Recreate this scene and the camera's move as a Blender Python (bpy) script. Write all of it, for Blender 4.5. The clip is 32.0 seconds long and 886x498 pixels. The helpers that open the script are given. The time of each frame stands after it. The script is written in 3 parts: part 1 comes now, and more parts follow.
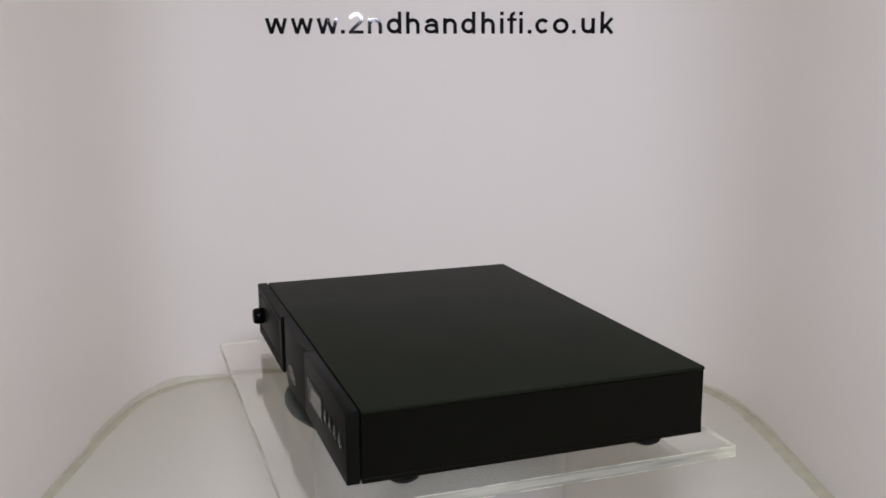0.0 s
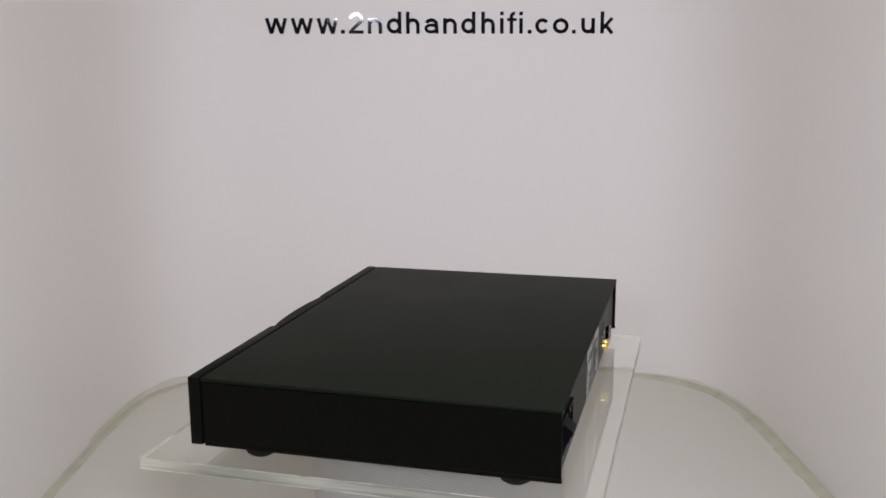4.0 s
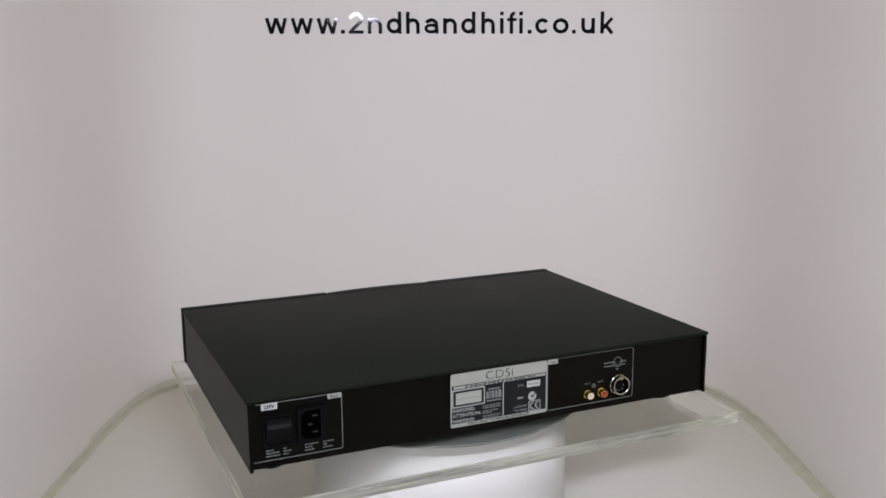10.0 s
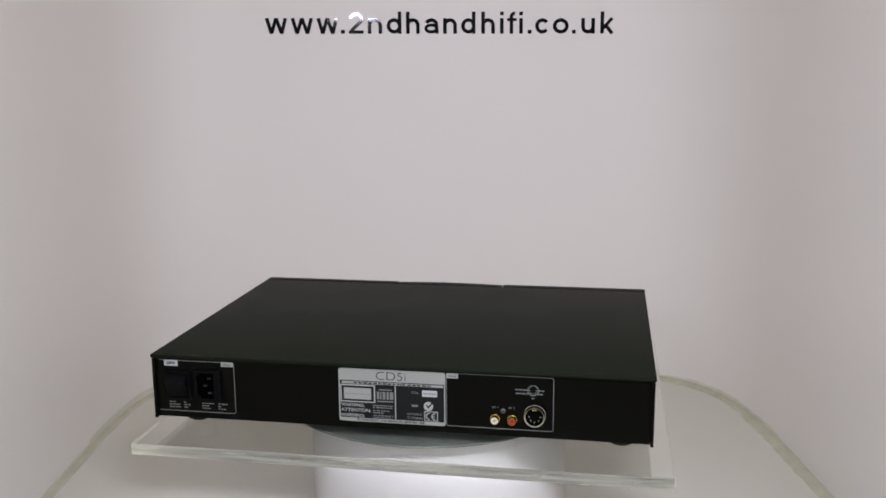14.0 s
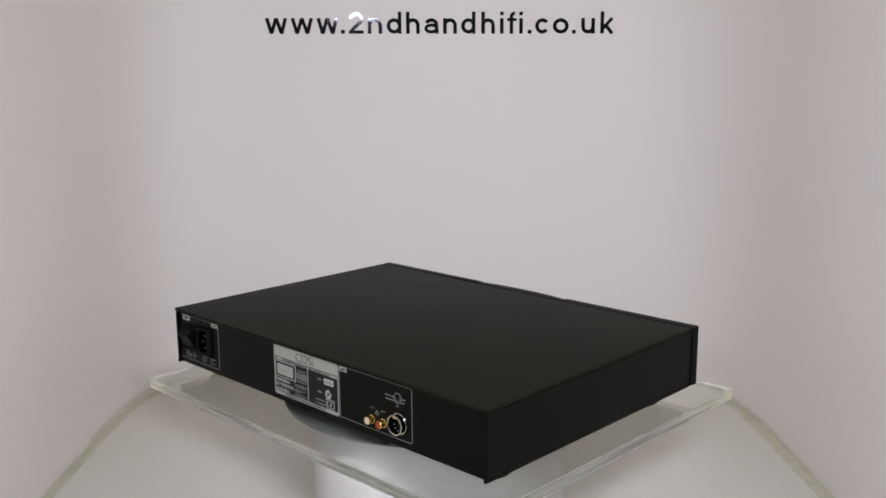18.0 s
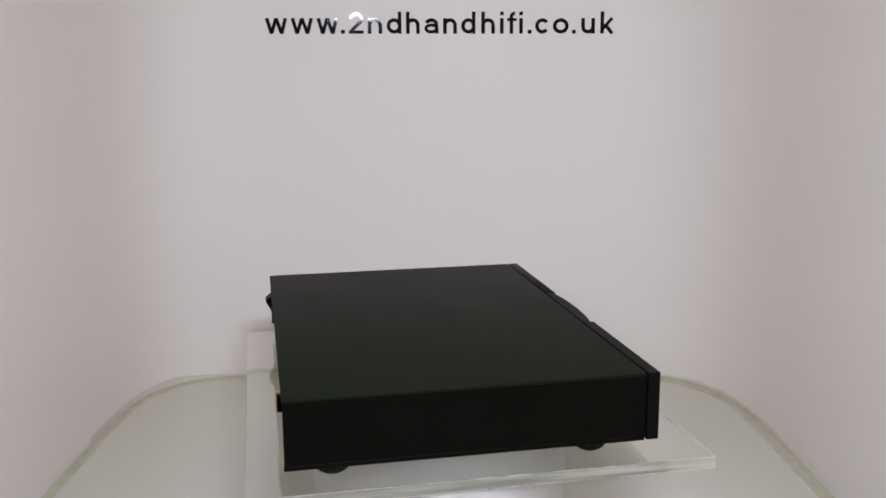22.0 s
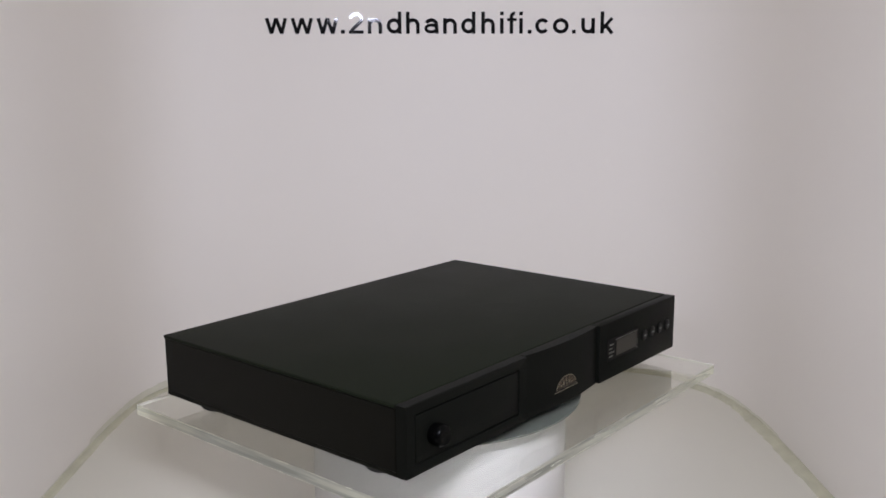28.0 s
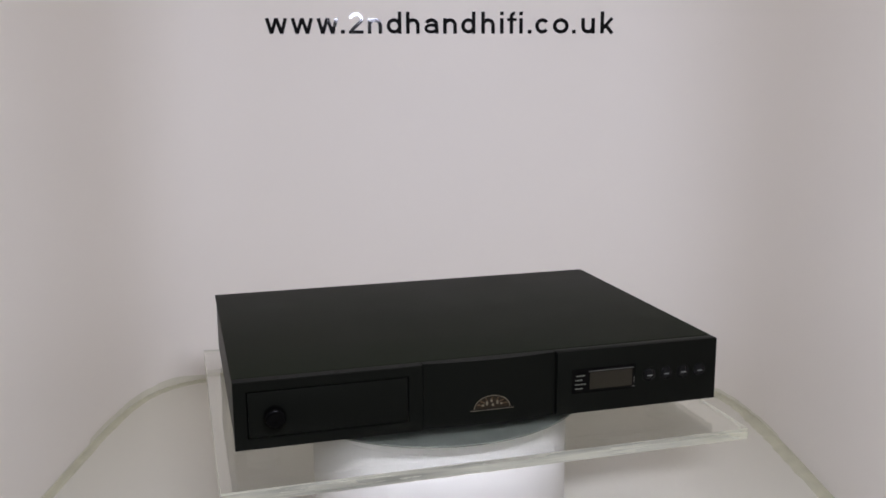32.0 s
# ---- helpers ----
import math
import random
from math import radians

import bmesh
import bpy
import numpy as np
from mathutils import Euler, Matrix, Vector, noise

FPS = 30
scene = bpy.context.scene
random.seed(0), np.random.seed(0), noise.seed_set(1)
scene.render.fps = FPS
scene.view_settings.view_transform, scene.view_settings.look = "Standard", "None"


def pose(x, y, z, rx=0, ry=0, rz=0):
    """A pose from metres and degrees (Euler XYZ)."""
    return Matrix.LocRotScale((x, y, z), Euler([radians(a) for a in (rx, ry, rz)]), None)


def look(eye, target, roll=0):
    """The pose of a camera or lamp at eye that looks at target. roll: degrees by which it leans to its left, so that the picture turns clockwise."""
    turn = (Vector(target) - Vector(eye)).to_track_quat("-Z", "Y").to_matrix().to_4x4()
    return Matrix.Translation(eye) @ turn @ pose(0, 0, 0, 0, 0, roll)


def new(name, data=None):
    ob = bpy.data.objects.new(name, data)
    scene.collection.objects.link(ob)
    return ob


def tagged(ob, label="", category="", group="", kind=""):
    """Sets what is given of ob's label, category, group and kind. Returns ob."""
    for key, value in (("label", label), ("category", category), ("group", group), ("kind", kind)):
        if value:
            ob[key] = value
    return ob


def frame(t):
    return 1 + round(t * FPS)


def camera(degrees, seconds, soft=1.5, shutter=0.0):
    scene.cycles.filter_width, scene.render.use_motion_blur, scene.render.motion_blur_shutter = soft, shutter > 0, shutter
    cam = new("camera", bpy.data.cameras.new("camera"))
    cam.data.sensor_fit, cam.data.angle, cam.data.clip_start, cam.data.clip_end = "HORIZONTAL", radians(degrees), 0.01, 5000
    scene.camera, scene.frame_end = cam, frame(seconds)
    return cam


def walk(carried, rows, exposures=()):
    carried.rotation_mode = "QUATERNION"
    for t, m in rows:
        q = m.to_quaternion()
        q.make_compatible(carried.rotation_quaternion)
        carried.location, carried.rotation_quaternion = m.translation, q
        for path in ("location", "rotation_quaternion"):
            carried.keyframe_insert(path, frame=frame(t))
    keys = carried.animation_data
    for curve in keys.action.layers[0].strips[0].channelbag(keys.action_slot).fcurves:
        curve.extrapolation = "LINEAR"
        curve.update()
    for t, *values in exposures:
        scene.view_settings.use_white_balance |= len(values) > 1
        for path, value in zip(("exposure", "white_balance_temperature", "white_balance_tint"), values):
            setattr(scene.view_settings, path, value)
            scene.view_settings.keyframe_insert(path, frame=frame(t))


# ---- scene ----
# A black compact disc player turning on a clear plate in a white photo booth.
# The turning axis is the world's z axis; the booth floor is z = 0.
DECK = 0.160                       # underside of the player's case above the floor
PLATE_TOP = DECK - 0.0134
PLATE_LOW = PLATE_TOP - 0.0100
OFF_X, OFF_Y = -0.0089, -0.0027    # the player stands a little off the axis


# the turntable's small departures from an even speed: seconds, degrees
WOBBLE = ((0, -0.05), (1, -0.30), (2, -0.42), (3, -0.45), (6, 0.0), (9, 0.20), (13, 0.36), (17, 0.40), (19, 0.30), (21, 0.0), (22, -0.18),
          (23, -0.22), (24, -0.22), (25, -0.16), (28, -0.08), (30, -0.20), (32, -0.45))


def turn(t):
    """The turntable's angle in degrees."""
    return -2.294 - 8.530 * (t - 13.0) + float(np.interp(t, [w[0] for w in WOBBLE], [w[1] for w in WOBBLE]))


# ---- camera ----
cam = camera(50.09, 32.0, soft=1.68)
EYE = Vector((0.0, -0.9091, DECK + 0.3062))
AIM = EYE + Vector((0.00780, 0.98080, -0.19487))
walk(cam, [(0.0, look(EYE, AIM, -0.425)), (32.0, look(EYE, AIM, -0.425))])

# ---- light ----
world = bpy.data.worlds.new("world")
world.use_nodes = True
world.node_tree.nodes["Background"].inputs[0].default_value = (0.9, 0.85, 0.8, 1)
world.node_tree.nodes["Background"].inputs[1].default_value = 0.05
scene.world = world


def area_lamp(name, m, power, size_x, size_y, colour, spread=180):
    data = bpy.data.lights.new(name, "AREA")
    data.shape, data.size, data.size_y = "RECTANGLE", size_x, size_y
    data.energy, data.color, data.spread = power, colour, radians(spread)
    ob = new(name, data)
    ob.matrix_world = m
    return ob


# overhead fill with no known source, added to warm the side walls
area_lamp("overhead_warm_fill", pose(0.0, -0.10, 1.07), 0.16, 0.50, 0.50, (1.0, 0.86, 0.70))
area_lamp("front_lamp_small", look((-0.215, -1.00, 0.613), (0.05, 0.40, 0.15)), 0.80, 0.14, 0.055, (0.940, 0.95, 1.22), 140)
area_lamp("front_lamp_large", look((0.084, -0.76, 0.678), (0.02, 0.26, 0.09)), 2.85, 0.18, 0.070, (0.950, 0.978, 1.180), 128)
area_lamp("front_lamp_right", look((0.56, -1.08, 0.58), (-0.05, 0.20, 0.10)), 0.20, 0.24, 0.36, (0.98, 0.97, 1.05))
scene.view_settings.exposure = 0.0


# ---- materials ----
def material(name, colour, rough=0.5, metal=0.0, bump=0.0, bump_scale=400.0, vary=0.06, vary_scale=9.0,
             rough_vary=0.0, specular=0.5, coat=0.0, tint=(1, 1, 1)):
    m = bpy.data.materials.new(name)
    m.use_nodes = True
    nt = m.node_tree
    b = nt.nodes["Principled BSDF"]
    b.inputs["Roughness"].default_value, b.inputs["Metallic"].default_value = rough, metal
    b.inputs["Specular IOR Level"].default_value = specular
    b.inputs["Coat Weight"].default_value = coat
    b.inputs["Specular Tint"].default_value = (*tint, 1)
    tc = nt.nodes.new("ShaderNodeTexCoord")
    big = nt.nodes.new("ShaderNodeTexNoise")
    big.inputs["Scale"].default_value, big.inputs["Detail"].default_value = vary_scale, 5.0
    nt.links.new(tc.outputs["Object"], big.inputs["Vector"])
    ramp = nt.nodes.new("ShaderNodeMix")
    ramp.data_type = "RGBA"
    ramp.inputs[6].default_value = (*[c * (1 - vary) for c in colour], 1)
    ramp.inputs[7].default_value = (*[min(1, c * (1 + vary)) for c in colour], 1)
    nt.links.new(big.outputs["Fac"], ramp.inputs[0])
    nt.links.new(ramp.outputs[2], b.inputs["Base Color"])
    if rough_vary:
        mp = nt.nodes.new("ShaderNodeMapRange")
        mp.inputs[3].default_value, mp.inputs[4].default_value = rough - rough_vary, rough + rough_vary
        nt.links.new(big.outputs["Fac"], mp.inputs[0])
        nt.links.new(mp.outputs[0], b.inputs["Roughness"])
    if bump:
        fine = nt.nodes.new("ShaderNodeTexNoise")
        fine.inputs["Scale"].default_value, fine.inputs["Detail"].default_value = bump_scale, 4.0
        nt.links.new(tc.outputs["Object"], fine.inputs["Vector"])
        bp = nt.nodes.new("ShaderNodeBump")
        bp.inputs["Strength"].default_value, bp.inputs["Distance"].default_value = bump, 0.0004
        nt.links.new(fine.outputs["Fac"], bp.inputs["Height"])
        nt.links.new(bp.outputs["Normal"], b.inputs["Normal"])
    return m


def clear_plastic(name, colour, rough=0.0):
    m = bpy.data.materials.new(name)
    m.use_nodes = True
    b = m.node_tree.nodes["Principled BSDF"]
    b.inputs["Base Color"].default_value = (*colour, 1)
    b.inputs["Transmission Weight"].default_value, b.inputs["IOR"].default_value = 1.0, 1.49
    b.inputs["Roughness"].default_value = rough
    return m


def sawn_edge(name, relief, haze, milky, along):
    """The sawn edge of clear acrylic: clear and rippled by the saw, with milky yellowish patches."""
    m = clear_plastic(name, (0.93, 0.93, 0.76))
    nt = m.node_tree
    b = nt.nodes["Principled BSDF"]
    tc = nt.nodes.new("ShaderNodeTexCoord")

    def cloud(scale, across, lo, hi, a, c):
        mp, nz, rng = nt.nodes.new("ShaderNodeMapping"), nt.nodes.new("ShaderNodeTexNoise"), nt.nodes.new("ShaderNodeMapRange")
        mp.inputs["Scale"].default_value = (0.3 if along == 0 else 1, 0.3 if along == 1 else 1, across)
        nz.inputs["Scale"].default_value, nz.inputs["Detail"].default_value = scale, 6.0
        for k, value in zip((1, 2, 3, 4), (lo, hi, a, c)):
            rng.inputs[k].default_value = value
        nt.links.new(tc.outputs["Object"], mp.inputs["Vector"])
        nt.links.new(mp.outputs[0], nz.inputs["Vector"])
        nt.links.new(nz.outputs["Fac"], rng.inputs[0])
        return rng.outputs[0]

    nt.links.new(cloud(40.0, 6.0, 0.38, 0.64, *haze), b.inputs["Roughness"])
    bp = nt.nodes.new("ShaderNodeBump")
    bp.inputs["Strength"].default_value, bp.inputs["Distance"].default_value = relief, 0.0008
    nt.links.new(cloud(95.0, 2.6, 0.3, 0.7, 0.0, 1.0), bp.inputs["Height"])
    nt.links.new(bp.outputs["Normal"], b.inputs["Normal"])
    milk, both, pair = nt.nodes.new("ShaderNodeBsdfTranslucent"), nt.nodes.new("ShaderNodeMixShader"), nt.nodes.new("ShaderNodeMixShader")
    skin = nt.nodes.new("ShaderNodeBsdfDiffuse")
    milk.inputs["Color"].default_value = skin.inputs["Color"].default_value = (0.93, 0.92, 0.745, 1)
    pair.inputs[0].default_value = 0.5
    nt.links.new(milk.outputs[0], pair.inputs[1])
    nt.links.new(skin.outputs[0], pair.inputs[2])
    nt.links.new(cloud(34.0, 6.0, 0.35, 0.65, *milky), both.inputs[0])
    nt.links.new(b.outputs[0], both.inputs[1])
    nt.links.new(pair.outputs[0], both.inputs[2])
    nt.links.new(both.outputs[0], nt.nodes["Material Output"].inputs["Surface"])
    return m


WALL = material("white_plastic_sheet", (0.860, 0.812, 0.738), 0.52, bump=0.05, bump_scale=60, vary=0.012, vary_scale=3.0, rough_vary=0.06)
FLOOR = material("white_floor_sheet", (0.660, 0.636, 0.535), 0.33, bump=0.05, bump_scale=90, vary=0.02, vary_scale=6.0, rough_vary=0.08)
CEIL = material("white_ceiling", (0.88, 0.86, 0.83), 0.6)
ROOM = material("plain_room_paint", (0.40, 0.38, 0.36), 0.8, bump=0.2, bump_scale=200)
BEAD = material("cream_sealant", (0.52, 0.505, 0.365), 0.5, bump=0.4, bump_scale=90, vary=0.22, vary_scale=32.0)
SMEAR = material("thin_sealant_smear", (0.70, 0.675, 0.55), 0.5, bump=0.3, bump_scale=120, vary=0.10, vary_scale=40.0)
VINYL = material("black_gloss_vinyl", (0.008, 0.008, 0.008), 0.045, bump=0.01, bump_scale=20, vary=0.1)
COLUMN = material("white_drum", (0.565, 0.549, 0.503), 0.55, specular=0.3, vary=0.015, bump=0.04, bump_scale=50)
# pale disc: its grey holds the shadow that the player throws on it
DISC = material("shaded_turntable_plastic", (0.105, 0.112, 0.094), 0.5, specular=0.3, bump=0.15, bump_scale=900, vary=0.06)
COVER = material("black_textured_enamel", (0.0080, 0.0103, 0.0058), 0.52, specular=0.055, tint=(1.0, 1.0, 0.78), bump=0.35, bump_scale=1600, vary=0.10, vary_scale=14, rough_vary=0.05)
# sides, rails, base and rear: a darker black than the top cover
SIDE = material("black_case_enamel", (0.0013, 0.0012, 0.0009), 0.42, specular=0.12, tint=(1.0, 1.0, 0.78), bump=0.3, bump_scale=1600, vary=0.10)
FASCIA = material("black_anodised_fascia", (0.0044, 0.0048, 0.0038), 0.45, specular=0.045, tint=(1.0, 1.0, 0.78), bump=0.2, bump_scale=2200, vary=0.08)
DARK = material("dark_recess", (0.004, 0.004, 0.004), 0.7, specular=0.05, vary=0.1)
RUBBER = material("black_rubber", (0.010, 0.010, 0.010), 0.75, specular=0.2, bump=0.2, bump_scale=800)
SWITCH = material("black_switch_plastic", (0.0030, 0.0030, 0.0031), 0.45, specular=0.08, vary=0.1)
# near-black in place of the shade inside a deeper inlet
SOCKET = material("shaded_socket_floor", (0.0006, 0.0006, 0.0006), 0.7, specular=0.01, vary=0.1)
KNOB = material("black_moulded_knob", (0.0014, 0.0014, 0.0013), 0.24, specular=0.06, vary=0.1)
SILVER = material("silver_printed_foil", (0.46, 0.475, 0.42), 0.45, metal=0.6, vary=0.03, bump=0.05, bump_scale=700)
PRINT_BLACK = material("black_print", (0.009, 0.009, 0.009), 0.5, specular=0.2, vary=0.1)
PRINT_WHITE = material("white_print", (0.36, 0.37, 0.33), 0.55, vary=0.05)
PRINT_GREY = material("grey_print", (0.17, 0.175, 0.16), 0.55, vary=0.08)
PRINT_DIM = material("dim_print", (0.085, 0.085, 0.065), 0.55, vary=0.1)
PAPER = material("white_sticker", (0.46, 0.46, 0.43), 0.6, vary=0.03)
CHROME = material("nickel_plate", (0.50, 0.48, 0.40), 0.18, metal=1.0, vary=0.05)
GOLD = material("gold_plate", (0.80, 0.58, 0.16), 0.22, metal=1.0, vary=0.06)
RCA_WHITE = material("ivory_insulator", (0.72, 0.66, 0.50), 0.4)
BLADE = material("dark_blade_metal", (0.035, 0.034, 0.030), 0.45, metal=0.6)
DULL = material("dull_grey_metal", (0.10, 0.10, 0.09), 0.5, metal=0.6)
RCA_RED = material("red_insulator", (0.34, 0.05, 0.014), 0.35)
BUTTON = material("black_gloss_button", (0.004, 0.004, 0.004), 0.10, vary=0.05, specular=0.12)
LCD = material("grey_display", (0.0085, 0.0075, 0.005), 0.05, tint=(1.0, 0.94, 0.78), specular=0.42, vary=0.04, vary_scale=60)
EMBLEM = material("pale_lacquered_emblem", (0.30, 0.27, 0.21), 0.22, specular=0.5, metal=0.9, vary=0.5, vary_scale=160)
EMBLEM_DARK = material("dark_gilt_lacquer", (0.036, 0.027, 0.018), 0.26, specular=0.32, metal=0.8, vary=0.25, vary_scale=140)
EMBLEM_RAY = material("brown_gilt_lacquer", (0.12, 0.080, 0.045), 0.28, specular=0.4, metal=0.9, vary=0.4, vary_scale=160)
CLEAR = clear_plastic("clear_acrylic", (0.975, 0.985, 0.950))
EDGE = sawn_edge("sawn_acrylic_edge", 0.22, (0.10, 0.40), (0.38, 0.76), 0)
EDGE_FINE = sawn_edge("scraped_acrylic_edge", 0.0, (0.0, 0.05), (0.40, 0.74), 1)
ARRIS = sawn_edge("milky_acrylic_arris", 0.1, (0.2, 0.4), (0.48, 0.80), 0)


# ---- mesh helpers ----
def part(name, bm, mat, parent=None, label="", smooth=False):
    me = bpy.data.meshes.new(name)
    bmesh.ops.recalc_face_normals(bm, faces=bm.faces[:])
    bm.to_mesh(me)
    bm.free()
    for m in (mat if isinstance(mat, (list, tuple)) else [mat]):
        me.materials.append(m)
    if smooth:
        me.shade_smooth()
        me.set_sharp_from_angle(angle=radians(35))
    ob = new(name, me)
    if parent is not None:
        ob.parent = parent
    if label:
        tagged(ob, label)
    return ob


def block(x0, x1, y0, y1, z0, z1, bevel=0.0, segments=2, bm=None):
    bm = bm or bmesh.new()
    r = bmesh.ops.create_cube(bm, size=1.0)
    for v in r["verts"]:
        v.co = Vector(((x0 + x1) / 2 + v.co.x * (x1 - x0), (y0 + y1) / 2 + v.co.y * (y1 - y0), (z0 + z1) / 2 + v.co.z * (z1 - z0)))
    if bevel:
        edges = list({e for v in r["verts"] for e in v.link_edges})
        bmesh.ops.bevel(bm, geom=edges, offset=bevel, segments=segments, affect="EDGES", profile=0.5)
    return bm


def lathe(profile, m=None, n=40, bm=None):
    """A solid of revolution about z from (radius, height) pairs, then placed by m."""
    bm = bm or bmesh.new()
    rings = []
    for r, z in profile:
        if r < 1e-6:
            rings.append([bm.verts.new((0, 0, z))])
        else:
            rings.append([bm.verts.new((r * math.cos(2 * math.pi * k / n), r * math.sin(2 * math.pi * k / n), z)) for k in range(n)])
    for a, b in zip(rings, rings[1:]):
        for k in range(n):
            j = (k + 1) % n
            if len(a) == 1 and len(b) == 1:
                continue
            if len(a) == 1:
                bm.faces.new((a[0], b[k], b[j]))
            elif len(b) == 1:
                bm.faces.new((a[k], a[j], b[0]))
            else:
                bm.faces.new((a[k], a[j], b[j], b[k]))
    if m is not None:
        made = [v for ring in rings for v in ring]
        bmesh.ops.transform(bm, matrix=m, verts=made)
    return bm


def outline(points, y0, y1, bm=None):
    """A prism from a closed outline of (x, z) pairs, between y0 and y1."""
    bm = bm or bmesh.new()
    a = [bm.verts.new((x, y0, z)) for x, z in points]
    b = [bm.verts.new((x, y1, z)) for x, z in points]
    bm.faces.new(a)
    bm.faces.new(b[::-1])
    for k in range(len(points)):
        j = (k + 1) % len(points)
        bm.faces.new((a[k], a[j], b[j], b[k]))
    return bm


def rounded(x0, x1, z0, z1, r, n=5):
    pts = []
    for cx, cz, a0 in ((x1 - r, z1 - r, 0), (x0 + r, z1 - r, 90), (x0 + r, z0 + r, 180), (x1 - r, z0 + r, 270)):
        pts += [(cx + r * math.cos(radians(a0 + 90 * k / n)), cz + r * math.sin(radians(a0 + 90 * k / n))) for k in range(n + 1)]
    return pts


def ring_line(outer, inner, y0, y1):
    """A thin frame between two outlines with the same number of points."""
    bm = bmesh.new()
    rows = [[bm.verts.new((x, y, z)) for x, z in pts] for pts, y in ((outer, y0), (outer, y1), (inner, y1), (inner, y0))]
    n = len(outer)
    for a, b in zip(rows, rows[1:] + rows[:1]):
        for k in range(n):
            j = (k + 1) % n
            bm.faces.new((a[k], a[j], b[j], b[k]))
    return bm


def glyphs(text, x0, x1, z0, z1, y, flip=1, depth=0.0003, weight=0.0, spacing=1.0):
    """Lettering that fills a box in the plane y; flip -1 is read from +y."""
    cu = bpy.data.curves.new("lettering", "FONT")
    cu.body, cu.size, cu.offset, cu.resolution_u, cu.space_character = text, 1.0, weight, 6, spacing
    ob = new("lettering", cu)
    bpy.context.view_layer.update()
    me = bpy.data.meshes.new_from_object(ob.evaluated_get(bpy.context.evaluated_depsgraph_get()))
    bpy.data.objects.remove(ob)
    bpy.data.curves.remove(cu)
    bm = bmesh.new()
    bm.from_mesh(me)
    bpy.data.meshes.remove(me)
    xs, ys = [v.co.x for v in bm.verts], [v.co.y for v in bm.verts]
    ax, bx, ay, by = min(xs), max(xs), min(ys), max(ys)
    for v in bm.verts:
        fx, fz = (v.co.x - ax) / (bx - ax), (v.co.y - ay) / max(by - ay, 1e-6)
        v.co = Vector((x0 + fx * (x1 - x0) if flip > 0 else x1 - fx * (x1 - x0), y, z0 + fz * (z1 - z0)))
    ex = bmesh.ops.extrude_face_region(bm, geom=bm.faces[:])
    bmesh.ops.translate(bm, vec=(0, -flip * depth, 0), verts=[g for g in ex["geom"] if isinstance(g, bmesh.types.BMVert)])
    return bm


def holder(name, m=None, **tags):
    ob = new(name)
    ob.empty_display_size = 0.05
    if m is not None:
        ob.matrix_world = m
    return tagged(ob, **tags)


# ---- booth ----
HALF, BACK = 0.432, 0.470
FRONT_Y, LEFT_END, RIGHT_END, TOP_Z, SHEET = -0.80, -0.64, -0.79, 1.10, 0.004


def bend(x):
    """Half width and squareness of the bent sheet on that side of the middle."""
    return (0.432, 6.3) if x < 0 else (0.426, 5.0)


def back_y(x):
    half, n = bend(x)
    return BACK * (1 - min(1.0, abs(x / half)) ** n) ** (1 / n)


def plan(grow=0.0, steps=72):
    """The bent sheet in plan: one side, round the back, the other side."""
    left, right = bend(-1)[0] + grow, bend(1)[0] + grow
    pts = [(-left, LEFT_END), (-left, -0.5)]
    for k in range(steps + 1):
        a = math.pi * (1 - k / steps)
        c, s = math.cos(a), math.sin(a)
        half, n = bend(c)
        x = half * math.copysign(abs(c) ** (2 / n), c)
        y = BACK * abs(s) ** (2 / n)
        d = Vector((math.copysign(abs(x / half) ** (n - 1), x) / half, (y / BACK) ** (n - 1) / BACK)).normalized()
        pts.append((x + grow * d.x, y + grow * d.y))
    return pts + [(right, -0.5), (right, RIGHT_END)]


def build_booth():
    bm = bmesh.new()
    inner, outer = plan(0.0), plan(SHEET)
    rows = [[bm.verts.new((x, y, z)) for x, y in pts] for pts, z in ((inner, 0.0), (inner, TOP_Z), (outer, TOP_Z), (outer, 0.0))]
    for a, b in zip(rows, rows[1:] + rows[:1]):
        for k in range(len(a) - 1):
            bm.faces.new((a[k], a[k + 1], b[k + 1], b[k]))
    for k in (0, -1):
        bm.faces.new([r[k] for r in rows])
    wall = part("wall_back", bm, WALL, smooth=True)
    tagged(wall, "white plastic sheet bent round the booth", "wall", kind="structure")
    fl = part("floor", block(-HALF - 0.02, HALF + 0.02, FRONT_Y - 0.02, BACK + 0.02, -0.012, -0.0005), FLOOR)
    tagged(fl, "glossy white booth floor", "floor", kind="structure")
    # unseen lid, added to bounce light back down into the booth
    ce = part("ceiling", block(-HALF - 0.02, HALF + 0.02, FRONT_Y - 0.02, BACK + 0.02, TOP_Z + 0.001, TOP_Z + 0.01), CEIL)
    tagged(ce, "unseen white lid added over the booth", "ceiling", kind="structure")


def build_room():
    """An unseen room added before the open front: it blocks the world and bounces light."""
    for name, dims in (("wall_front", (-1.8, 1.8, -2.9, -2.8, -0.02, 1.8)), ("wall_left", (-1.9, -1.8, -2.9, 1.0, -0.02, 1.8)),
                       ("wall_right", (1.8, 1.9, -2.9, 1.0, -0.02, 1.8)), ("wall_far", (-1.8, 1.8, 0.9, 1.0, -0.02, 1.8))):
        tagged(part(name, block(*dims), ROOM), "unseen plain wall added round the booth", "wall", kind="structure")
    tagged(part("room_floor", block(-1.9, 1.9, -2.9, 1.0, -0.12, -0.0125), ROOM), "unseen plain floor added round the booth", "floor", kind="structure")
    tagged(part("room_ceiling", block(-1.9, 1.9, -2.9, 1.0, 1.801, 1.9), ROOM), "unseen plain ceiling added above the booth", "ceiling", kind="structure")


